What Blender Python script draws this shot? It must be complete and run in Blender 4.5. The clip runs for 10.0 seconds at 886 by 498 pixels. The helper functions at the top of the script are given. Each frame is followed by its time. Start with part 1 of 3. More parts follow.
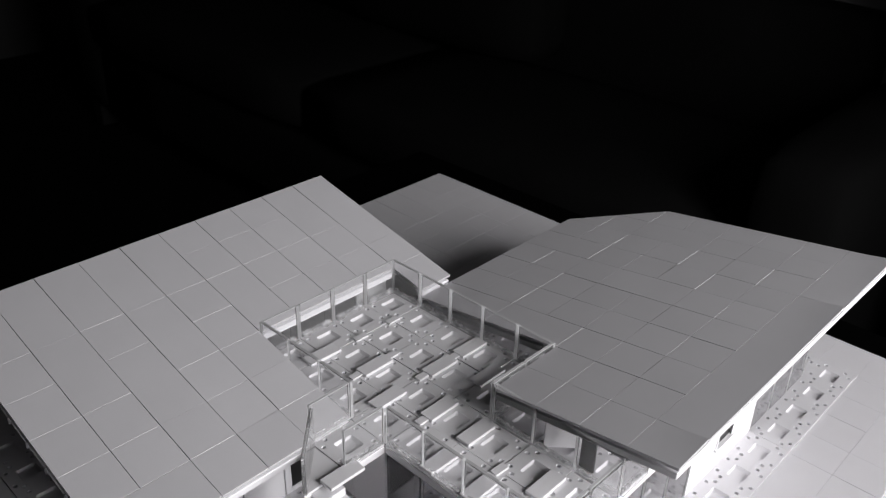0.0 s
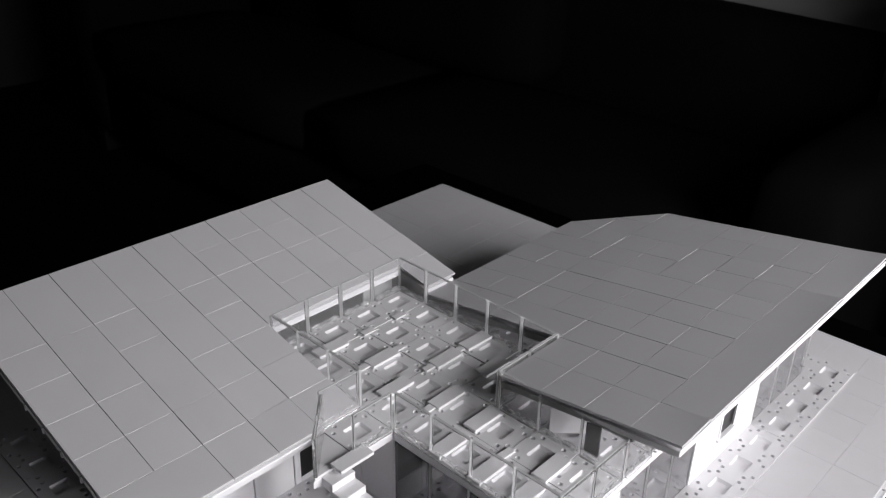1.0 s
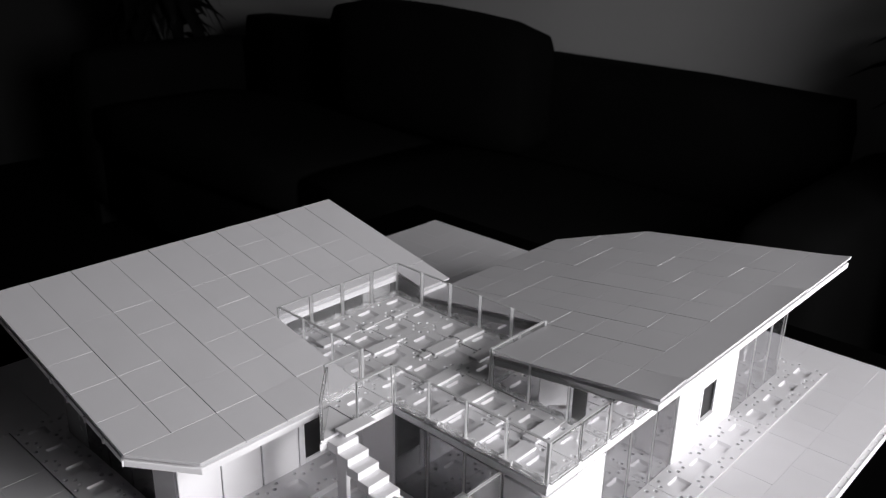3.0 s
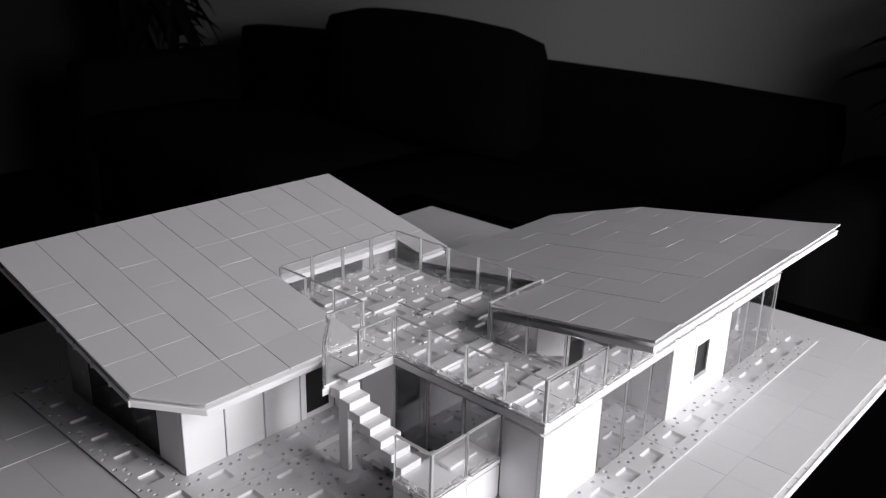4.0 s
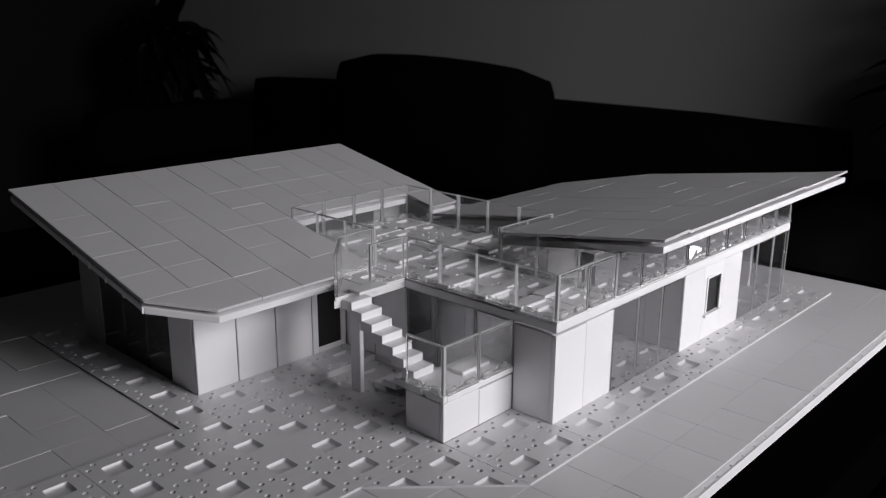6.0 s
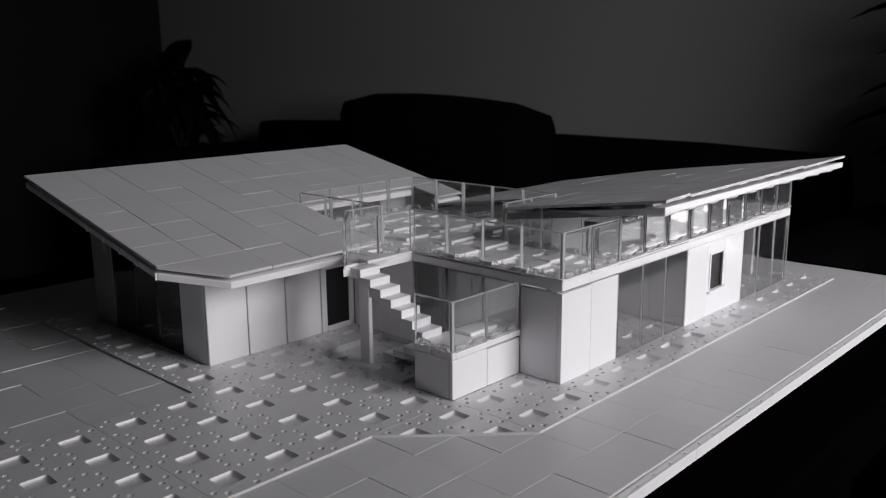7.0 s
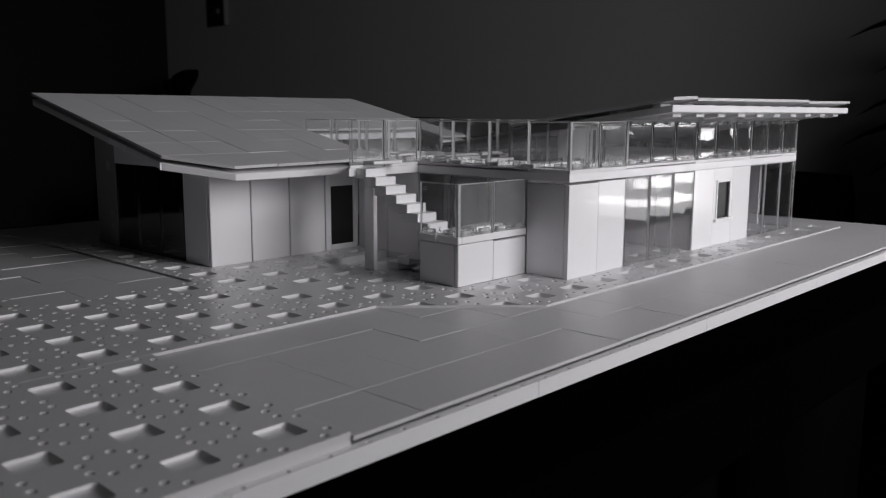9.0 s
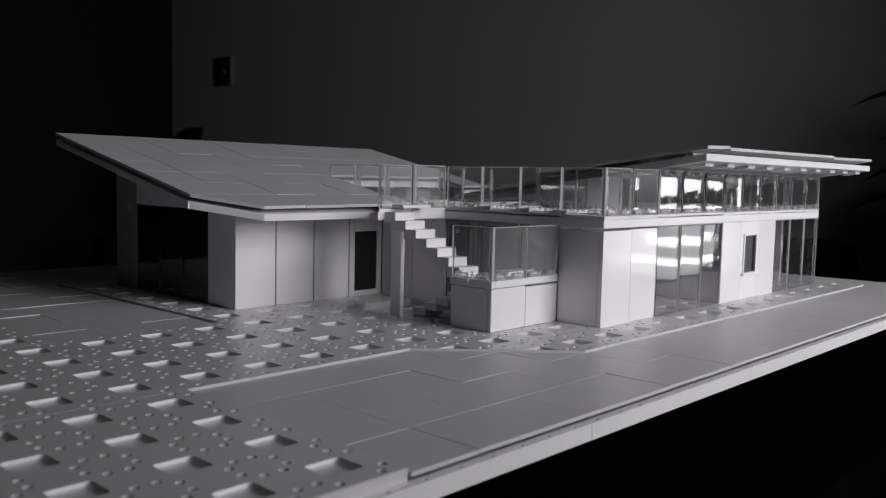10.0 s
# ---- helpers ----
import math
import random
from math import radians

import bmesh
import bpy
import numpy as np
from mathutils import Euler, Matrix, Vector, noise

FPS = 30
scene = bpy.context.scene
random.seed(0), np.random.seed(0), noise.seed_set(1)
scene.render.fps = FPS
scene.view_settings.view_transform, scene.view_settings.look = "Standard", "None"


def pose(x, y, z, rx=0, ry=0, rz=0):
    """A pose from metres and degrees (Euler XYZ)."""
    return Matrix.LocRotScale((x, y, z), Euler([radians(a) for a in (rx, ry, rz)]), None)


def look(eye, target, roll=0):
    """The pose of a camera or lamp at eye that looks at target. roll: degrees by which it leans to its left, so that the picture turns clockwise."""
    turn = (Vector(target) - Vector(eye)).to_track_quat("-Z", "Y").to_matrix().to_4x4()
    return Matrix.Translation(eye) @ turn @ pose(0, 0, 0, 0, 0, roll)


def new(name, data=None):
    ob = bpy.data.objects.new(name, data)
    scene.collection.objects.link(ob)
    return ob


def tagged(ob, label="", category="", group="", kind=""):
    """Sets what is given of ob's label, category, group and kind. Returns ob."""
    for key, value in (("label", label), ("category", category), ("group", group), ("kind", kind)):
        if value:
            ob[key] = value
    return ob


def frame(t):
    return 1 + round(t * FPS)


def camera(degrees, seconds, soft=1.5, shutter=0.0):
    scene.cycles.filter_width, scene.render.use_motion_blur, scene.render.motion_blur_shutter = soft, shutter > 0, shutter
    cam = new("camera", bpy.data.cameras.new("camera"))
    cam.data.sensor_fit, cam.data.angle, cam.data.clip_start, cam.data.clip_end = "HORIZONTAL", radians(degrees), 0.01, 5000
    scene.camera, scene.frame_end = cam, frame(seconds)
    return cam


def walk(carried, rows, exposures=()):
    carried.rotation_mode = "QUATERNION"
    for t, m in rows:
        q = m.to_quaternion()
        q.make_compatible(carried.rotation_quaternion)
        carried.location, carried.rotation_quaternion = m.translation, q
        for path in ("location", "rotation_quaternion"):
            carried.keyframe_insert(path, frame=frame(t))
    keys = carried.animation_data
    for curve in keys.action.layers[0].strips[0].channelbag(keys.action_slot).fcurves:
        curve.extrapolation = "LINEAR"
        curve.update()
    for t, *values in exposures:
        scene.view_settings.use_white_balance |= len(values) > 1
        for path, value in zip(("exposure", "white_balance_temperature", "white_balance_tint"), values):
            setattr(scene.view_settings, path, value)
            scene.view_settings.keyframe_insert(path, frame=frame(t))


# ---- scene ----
S = 0.025  # one module of the model kit, in metres
cam = camera(54.83, 10.0, soft=1.15)
cam.data.dof.use_dof = True
cam.data.dof.focus_distance, cam.data.dof.aperture_fstop = 0.43, 26.0
# seconds, eye, target (modules), roll
PATHROWS = [
    (0, (-4.497, -11.311, 13.389), (-3.219, -10.119, 12.416), 1.6),
    (0.5, (-4.801, -11.577, 13.273), (-3.514, -10.372, 12.328), 1.4),
    (1, (-5.109, -11.748, 12.93), (-3.81, -10.533, 12.016), 1.3),
    (1.5, (-5.499, -12.081, 12.744), (-4.184, -10.848, 11.878), 1.3),
    (2, (-5.956, -12.397, 12.607), (-4.617, -11.148, 11.803), 1.4),
    (3.5, (-7.213, -13.532, 11.116), (-5.828, -12.277, 10.404), 1.3),
    (4, (-7.57, -13.736, 10.543), (-6.174, -12.481, 9.853), 1.5),
    (4.5, (-7.903, -14.066, 9.801), (-6.495, -12.811, 9.137), 1.5),
    (5, (-8.119, -14.183, 8.991), (-6.707, -12.917, 8.355), 1.5),
    (5.5, (-8.195, -14.286, 8.273), (-6.788, -13.001, 7.666), 1.1),
    (7, (-8.937, -15.028, 6.092), (-7.511, -13.693, 5.665), -0.5),
    (7.5, (-9.164, -14.952, 5.026), (-7.725, -13.642, 4.564), 0.5),
    (8, (-9.143, -15.113, 4.047), (-7.696, -13.804, 3.61), 0.5),
    (8.5, (-9.281, -15.262, 3.44), (-7.841, -13.93, 3.046), 0.1),
    (9, (-9.322, -15.237, 3.116), (-7.881, -13.886, 2.801), 0.2),
    (9.5, (-9.464, -15.07, 3.005), (-8.02, -13.705, 2.769), 0.6),
    (10, (-9.595, -14.579, 2.716), (-8.135, -13.222, 2.548), 1.3),
]
walk(cam, [(t, look(Vector(e) * S, Vector(g) * S, r)) for t, e, g, r in PATHROWS],
     exposures=[(0.0, 0.3), (2.0, 0.32), (3.5, 0.38), (4.5, 0.1), (5.5, -0.29), (7.0, -0.42), (8.0, -0.7), (8.5, -0.73), (10.0, -0.66)])

# ---- light ----
world = bpy.data.worlds.new("world")
scene.world = world
world.use_nodes = True
world.node_tree.nodes["Background"].inputs[0].default_value = (0.5, 0.5, 0.52, 1)
world.node_tree.nodes["Background"].inputs[1].default_value = 0.01


def area_lamp(name, eye, target, width, height, watts, spread=180):
    data = bpy.data.lights.new(name, "AREA")
    data.shape, data.size, data.size_y, data.energy = "RECTANGLE", width * S, height * S, watts
    data.color = (1.0, 0.985, 1.0)
    data.spread = radians(spread)
    ob = new(name, data)
    ob.matrix_world = look(Vector(eye) * S, Vector(target) * S)
    return ob


area_lamp("side_window_light", (12.5, -39.5, 16.5), (12, 0, 5), 26, 26, 8.7, 140)
scene.cycles.caustics_reflective = scene.cycles.caustics_refractive = False


# ---- materials ----
def material(name, color, rough, grain=0.0, grain_scale=400.0, wear=0.05, wear_scale=30.0, bump=0.0, metal=0.0, coat=0.0, spread=0.0, spec=0.5):
    """A surface with fine grain, broad uneven wear and an own shade for each piece."""
    m = bpy.data.materials.new(name)
    m.use_nodes = True
    nt = m.node_tree
    b = nt.nodes["Principled BSDF"]
    b.inputs["Metallic"].default_value = metal
    b.inputs["Coat Weight"].default_value = coat
    b.inputs["Specular IOR Level"].default_value = spec
    geo = nt.nodes.new("ShaderNodeNewGeometry")
    n1 = nt.nodes.new("ShaderNodeTexNoise")
    n1.inputs["Scale"].default_value, n1.inputs["Detail"].default_value = wear_scale, 5
    n2 = nt.nodes.new("ShaderNodeTexNoise")
    n2.inputs["Scale"].default_value, n2.inputs["Detail"].default_value = grain_scale, 3
    for n in (n1, n2):
        nt.links.new(geo.outputs["Position"], n.inputs["Vector"])
    info = nt.nodes.new("ShaderNodeObjectInfo")

    def math_node(op, a, c):
        k = nt.nodes.new("ShaderNodeMath")
        k.operation = op
        for i, v in enumerate((a, c)):
            if isinstance(v, (int, float)):
                k.inputs[i].default_value = v
            else:
                nt.links.new(v, k.inputs[i])
        return k.outputs[0]

    f = math_node("MULTIPLY_ADD", n1.outputs["Fac"], 2 * wear)
    f.node.inputs[2].default_value = 1 - wear
    g = math_node("MULTIPLY_ADD", n2.outputs["Fac"], 2 * grain)
    g.node.inputs[2].default_value = 1 - grain
    h = math_node("MULTIPLY_ADD", info.outputs["Random"], 2 * spread)
    h.node.inputs[2].default_value = 1 - spread
    fac = math_node("MULTIPLY", math_node("MULTIPLY", f, g), h)
    scale = nt.nodes.new("ShaderNodeVectorMath")
    scale.operation = "SCALE"
    scale.inputs[0].default_value = color
    nt.links.new(fac, scale.inputs["Scale"])
    nt.links.new(scale.outputs[0], b.inputs["Base Color"])
    r = math_node("MULTIPLY_ADD", n1.outputs["Fac"], 0.16)
    r.node.inputs[2].default_value = rough - 0.08
    nt.links.new(r, b.inputs["Roughness"])
    if bump:
        bn = nt.nodes.new("ShaderNodeBump")
        bn.inputs["Strength"].default_value, bn.inputs["Distance"].default_value = bump, 0.0006
        nt.links.new(n2.outputs["Fac"], bn.inputs["Height"])
        nt.links.new(bn.outputs[0], b.inputs["Normal"])
    return m


def acrylic(name, tint, rough, wave, through_light=1.0, ior=1.49):
    """Clear moulded plastic with a faintly uneven face."""
    m = bpy.data.materials.new(name)
    m.use_nodes = True
    nt = m.node_tree
    b = nt.nodes["Principled BSDF"]
    b.inputs["Base Color"].default_value = (*tint, 1)
    b.inputs["Transmission Weight"].default_value = through_light
    b.inputs["IOR"].default_value = ior
    geo = nt.nodes.new("ShaderNodeNewGeometry")
    n = nt.nodes.new("ShaderNodeTexNoise")
    n.inputs["Scale"].default_value, n.inputs["Detail"].default_value = 60, 2
    n2 = nt.nodes.new("ShaderNodeTexNoise")
    n2.inputs["Scale"].default_value, n2.inputs["Detail"].default_value = 120, 6
    ramp = nt.nodes.new("ShaderNodeMapRange")
    ramp.inputs[1].default_value, ramp.inputs[2].default_value = 0.45, 0.75
    ramp.inputs[3].default_value, ramp.inputs[4].default_value = rough, rough + 0.07
    for k in (n, n2):
        nt.links.new(geo.outputs["Position"], k.inputs["Vector"])
    nt.links.new(n2.outputs["Fac"], ramp.inputs[0])
    nt.links.new(ramp.outputs[0], b.inputs["Roughness"])
    bn = nt.nodes.new("ShaderNodeBump")
    bn.inputs["Strength"].default_value, bn.inputs["Distance"].default_value = wave, 0.0006
    nt.links.new(n.outputs["Fac"], bn.inputs["Height"])
    nt.links.new(bn.outputs[0], b.inputs["Normal"])
    return m


WHITE = material("white_plastic", (0.85, 0.84, 0.86), 0.32, 0.02, 1500, 0.03, 60, 0.03, spread=0.012)
PANEL = material("glossy_white_panel", (0.86, 0.85, 0.87), 0.17, 0.015, 1500, 0.02, 60, 0.01, spread=0.01)
TILE = material("satin_white_tile", (0.62, 0.61, 0.63), 0.40, 0.02, 1500, 0.04, 40, 0.04, spread=0.02, spec=0.8)
GROUND = material("moulded_floor_panel", (0.64, 0.63, 0.65), 0.32, 0.02, 1500, 0.05, 50, 0.03, spec=0.6)
# white panel darkened to grey, for panels that stand in shade
SHADEGREY = material("shaded_panel", (0.35, 0.35, 0.355), 0.25, 0.02, 1500, 0.03, 60, 0.01)
MIRRORY = material("polished_white_panel", (0.85, 0.84, 0.86), 0.05, 0.01, 1500, 0.02, 60, 0.0)
DECK = material("moulded_white_panel", (0.80, 0.79, 0.81), 0.40, 0.02, 1500, 0.05, 50, 0.03)
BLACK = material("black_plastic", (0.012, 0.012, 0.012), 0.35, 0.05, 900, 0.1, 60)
WINDOW = acrylic("grey_tinted_acrylic", (0.72, 0.72, 0.73), 0.01, 0.14, 1.0)
CLEAR = acrylic("clear_acrylic", (0.95, 0.95, 0.96), 0.015, 0.18, 0.95, 1.4)
FOOT = acrylic("clear_acrylic_foot", (0.97, 0.97, 0.98), 0.03, 0.5, 0.85, 1.35)
EDGE = acrylic("frosted_acrylic_edge", (0.74, 0.74, 0.75), 0.35, 0.1, 0.66, 1.08)
RIM = acrylic("pale_acrylic_rim", (0.62, 0.62, 0.63), 0.3, 0.2, 0.4, 1.1)
WAVY = acrylic("uneven_grey_acrylic", (0.72, 0.72, 0.73), 0.01, 0.17, 0.98)
SMOKE = acrylic("smoky_acrylic", (0.3, 0.3, 0.31), 0.015, 0.14, 0.97)
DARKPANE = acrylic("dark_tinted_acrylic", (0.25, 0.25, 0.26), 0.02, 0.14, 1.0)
TABLE = material("black_table_cloth", (0.0012, 0.0012, 0.0012), 0.95, 0.3, 700, 0.3, 12, 0.2, spec=0.0)
FABRIC = material("black_sofa_fabric", (0.006, 0.006, 0.006), 0.95, 0.4, 900, 0.3, 8, 0.4, spec=0.05)
CEILING = material("ceiling_paint", (0.45, 0.45, 0.45), 0.8, 0.03, 300, 0.05, 2.5, 0.2)
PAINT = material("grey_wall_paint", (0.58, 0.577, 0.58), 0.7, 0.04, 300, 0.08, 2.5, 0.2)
# near-black colour stands in for unlit walls and keeps the room dim
SHADEPAINT = material("shaded_wall_paint", (0.01, 0.01, 0.01), 0.7, 0.04, 300, 0.1, 2.5, 0.2)
CARPET = material("dark_floor", (0.004, 0.004, 0.004), 0.95, 0.3, 500, 0.2, 6, 0.3, spec=0.04)
LEAF = material("dark_leaf", (0.007, 0.007, 0.007), 0.5, 0.2, 300, 0.2, 20)
POT = material("dark_pot", (0.02, 0.02, 0.02), 0.5, 0.1, 300, 0.2, 20)
FRAME = material("dark_door_frame", (0.09, 0.09, 0.09), 0.5, 0.05, 300, 0.1, 10)
LIGHTPLATE = material("pale_switch_plate", (0.35, 0.35, 0.35), 0.4, 0.02, 300, 0.05, 10)


def glowing(name, strength):
    m = bpy.data.materials.new(name)
    m.use_nodes = True
    b = m.node_tree.nodes["Principled BSDF"]
    b.inputs["Base Color"].default_value = (0.7, 0.7, 0.7, 1)
    b.inputs["Emission Color"].default_value = (1.0, 0.985, 1.0, 1)
    b.inputs["Emission Strength"].default_value = strength
    return m


# glows for the added, unseen panels that give the panes their reflections
GLOW = glowing("reflected_glow", 3.0)
BRIGHTGLOW = glowing("bright_reflected_glow", 11.0)

# ---- building helpers (lengths in modules) ----
PLACES = {}


def thing(name, x, y, z, label, category, group="", kind=""):
    ob = new(name)
    ob.empty_display_size = 0.01
    ob.location = Vector((x, y, z)) * S
    PLACES[ob] = Vector((x, y, z))
    return tagged(ob, label, category, group, kind)


def mesh_from(name, bm, mat, smooth=False):
    me = bpy.data.meshes.new(name)
    bmesh.ops.recalc_face_normals(bm, faces=bm.faces)
    for v in bm.verts:
        v.co *= S
    bm.to_mesh(me)
    bm.free()
    me.materials.append(mat)
    if smooth:
        for p in me.polygons:
            p.use_smooth = True
    return me


def part(name, bm, mat, parent=None, label="", smooth=False):
    """Links a bmesh, built at its true place, as one mesh object under a thing or a part."""
    lo = [min(v.co[i] for v in bm.verts) for i in range(3)]
    hi = [max(v.co[i] for v in bm.verts) for i in range(3)]
    base = Vector(((lo[0] + hi[0]) / 2, (lo[1] + hi[1]) / 2, lo[2]))
    for v in bm.verts:
        v.co -= base
    ob = new(name, mesh_from(name, bm, mat, smooth))
    PLACES[ob] = base
    up = PLACES[parent] if parent else Vector((0, 0, 0))
    ob.parent = parent
    ob.location = (base - up) * S
    return tagged(ob, label)


def piece(name, me, parent, x, y, z, rot=(0, 0, 0), label=""):
    """A piece that shares its mesh with others alike."""
    ob = new(name, me)
    PLACES[ob] = Vector((x, y, z))
    ob.parent = parent
    ob.location = (Vector((x, y, z)) - (PLACES[parent] if parent else Vector((0, 0, 0)))) * S
    ob.rotation_euler = rot
    return tagged(ob, label)


def box(x0, y0, z0, x1, y1, z1, bevel=0.0, segments=1, bm=None):
    own = bmesh.new()
    bmesh.ops.create_cube(own, size=1)
    for v in own.verts:
        v.co = Vector(((x0 + x1) / 2 + v.co.x * (x1 - x0), (y0 + y1) / 2 + v.co.y * (y1 - y0), (z0 + z1) / 2 + v.co.z * (z1 - z0)))
    if bevel:
        bmesh.ops.bevel(own, geom=own.edges[:], offset=bevel, segments=segments, profile=0.6, affect="EDGES")
    return join(bm, own)


def join(bm, own):
    if bm is None:
        return own
    me = bpy.data.meshes.new("join")
    own.to_mesh(me)
    own.free()
    bm.from_mesh(me)
    bpy.data.meshes.remove(me)
    return bm


def prism(points, z0, z1, bm=None, bevel=0.0):
    """An upright prism on a plan outline."""
    own = bmesh.new()
    low = [own.verts.new((x, y, z0)) for x, y in points]
    top = [own.verts.new((x, y, z1)) for x, y in points]
    own.faces.new(low[::-1])
    own.faces.new(top)
    n = len(points)
    for i in range(n):
        own.faces.new((low[i], low[(i + 1) % n], top[(i + 1) % n], top[i]))
    if bevel:
        bmesh.ops.bevel(own, geom=own.edges[:], offset=bevel, segments=1, profile=0.6, affect="EDGES")
    return join(bm, own)


# ---- room ----
ZF = -29.2  # floor of the room
ROOM = (-95, 75, -42, 135, ZF, 72)
x0, x1, y0, y1, z0, z1 = ROOM
tagged(part("floor", box(x0 - 4, y0 - 4, z0 - 3, x1 + 4, y1 + 4, z0), CARPET), "dark carpeted floor of the living room", "floor", kind="structure")
tagged(part("ceiling", box(x0 - 4, y0 - 4, z1, x1 + 4, y1 + 4, z1 + 3), CEILING), "dim ceiling of the living room", "ceiling", kind="structure")
tagged(part("wall_west", box(x0 - 4, y0 - 4, z0, x0, y1 + 4, z1), SHADEPAINT), "plain wall of the living room, its dimness put into the colour", "wall", kind="structure")


def wall_with_hole(name, axis, at, thick, a0, a1, holes, mat, label):
    """A wall with openings cut through; holes are (a, b, z low, z high)."""
    bm = None
    cuts = sorted({a0, a1, *[h[0] for h in holes], *[h[1] for h in holes]})
    for a, b in zip(cuts, cuts[1:]):
        spans = sorted((h[2], h[3]) for h in holes if h[0] <= a and h[1] >= b)
        z = z0
        for lo, hi in spans + [(z1, z1)]:
            if lo > z:
                args = (a, at, z, b, at + thick, lo) if axis == "y" else (at, a, z, at + thick, b, lo)
                bm = box(*args, bm=bm)
            z = max(z, hi)
    bmesh.ops.remove_doubles(bm, verts=bm.verts, dist=1e-4)
    return tagged(part(name, bm, mat), label, "wall", kind="structure")


wall_with_hole("wall_south", "y", y0, -4, x0 - 4, x1 + 4, [(-2, 27, 2, 31)], SHADEPAINT, "wall with a wide window opening, its dimness put into the colour")
# unseen blocks added on both sides of the window to cut its light
for a, b, c, d, label in ((x0, 2, -31, z1, "unseen dark pier added beside the window to block its light"), (40, 44, -17.5, z1, "unseen dark pier added beside the window to block its light"), (47, 52, -6.5, 10.5, "unseen dark breast-high block added to shade the grey wall")):
    tagged(part("wall_pier", box(a, y0, z0, b, c, d), SHADEPAINT), label, "wall", kind="structure")
wall_with_hole("wall_east", "x", x1, 4, y0, y1 + 4, [], PAINT, "plain grey painted wall behind the sofa")
wall_with_hole("wall_north", "y", y1, 4, x0, x1, [], SHADEPAINT, "far side wall of the room, its shade put into the colour")


def room_window(name, axis, at, a0, a1, zl, zh, bars):
    w = thing(name, at if axis == "x" else (a0 + a1) / 2, (a0 + a1) / 2 if axis == "x" else at, zl, "dark framed window in the room's wall", "window", kind="structure")

    def b(p, q, r, s, d0=-1.0, d1=1.0):
        return box(at + d0, p, r, at + d1, q, s, 0.1) if axis == "x" else box(p, at + d0, r, q, at + d1, s, 0.1)

    for nm, args in (("window_sill", (a0, a1, zl, zl + 1)), ("window_head", (a0, a1, zh - 1, zh)), ("window_jamb", (a0, a0 + 1, zl + 1, zh - 1)), ("window_jamb", (a1 - 1, a1, zl + 1, zh - 1))):
        part(nm, b(*args), FRAME, w)
    for k in range(1, bars):
        p = a0 + (a1 - a0) * k / bars
        part("window_bar", b(p - 0.5, p + 0.5, zl + 1, zh - 1, -0.6, 0.6), FRAME, w)


room_window("window_1", "y", y0 - 2.2, -2, 27, 2, 31, 2)

# table under the model
table = thing("table", 4, 0, ZF, "black low table under the white model", "table")
part("tabletop", box(-16, -10.6, -1.6, 19, 12, -0.36, 0.1, 2), TABLE, table)
for lx, ly in ((-14, -9), (17, -9), (-14, 10), (17, 10)):
    part("leg", box(lx - 1, ly - 1, ZF, lx + 1, ly + 1, -1.6, 0.1), TABLE, table)


# unseen striped glow panel on a stand past the table's end, added to be mirrored in the model's panes
lx, ly = 23.0, -15.1
lamp = thing("reflected_glow_panel", lx, ly, ZF, "unseen striped glow panel added for reflections in the model's panes", "lamp")
turn = Matrix.Translation((lx, ly, 0)) @ Matrix.Rotation(math.atan2(9.0, -16.0), 4, "Z")
for nm, args, mat in (("housing", (-0.5, -2.7, -1.5, -0.05, 2.7, 3.2), BLACK), ("diffuser", (-0.05, -2.4, -1.2, 0.0, 2.4, 1.5), GLOW),
                      ("light_tube", (0.0, -2.4, -0.68, 0.03, 2.4, -0.4), BRIGHTGLOW), ("light_tube", (0.0, -2.4, 1.05, 0.03, 1.0, 1.42), BRIGHTGLOW), ("light_tube", (0.0, -2.4, 0.12, 0.03, 0.6, 0.52), BRIGHTGLOW),
                      ("light_tube", (-0.04, -2.4, 2.3, 0.03, 1.2, 2.85), BRIGHTGLOW), ("pole", (-0.45, -0.2, ZF + 0.6, -0.1, 0.2, -1.5), BLACK), ("stand_foot", (-2.5, -2.5, ZF, 2.0, 2.5, ZF + 0.6), BLACK)):
    bm = box(*args, 0.012 if nm in ("diffuser", "light_tube") else 0.06)
    bmesh.ops.transform(bm, matrix=turn, verts=bm.verts)
    part(nm, bm, mat, lamp)


# second unseen glow, added low past the table's end for its reflection
bulb = thing("small_glow_panel", 21.6, -11.3, ZF, "unseen small glow panel on a thin stand, added for its reflection", "lamp")
turn = Matrix.Translation((21.6, -11.3, 0)) @ Matrix.Rotation(math.atan2(5.0, -12.0), 4, "Z")
for nm, args, mat in (("housing", (-0.6, -1.0, -1.75, -0.06, 1.0, -0.65), BLACK), ("bulb", (-0.06, -0.85, -1.55, 0.0, 0.85, -0.85), BRIGHTGLOW),
                      ("pole", (-0.4, -0.12, ZF + 0.5, -0.2, 0.12, -1.75), BLACK), ("stand_foot", (-1.5, -1.2, ZF, 1.0, 1.2, ZF + 0.5), BLACK)):
    bm = box(*args, 0.02)
    bmesh.ops.transform(bm, matrix=turn, verts=bm.verts)
    part(nm, bm, mat, bulb)


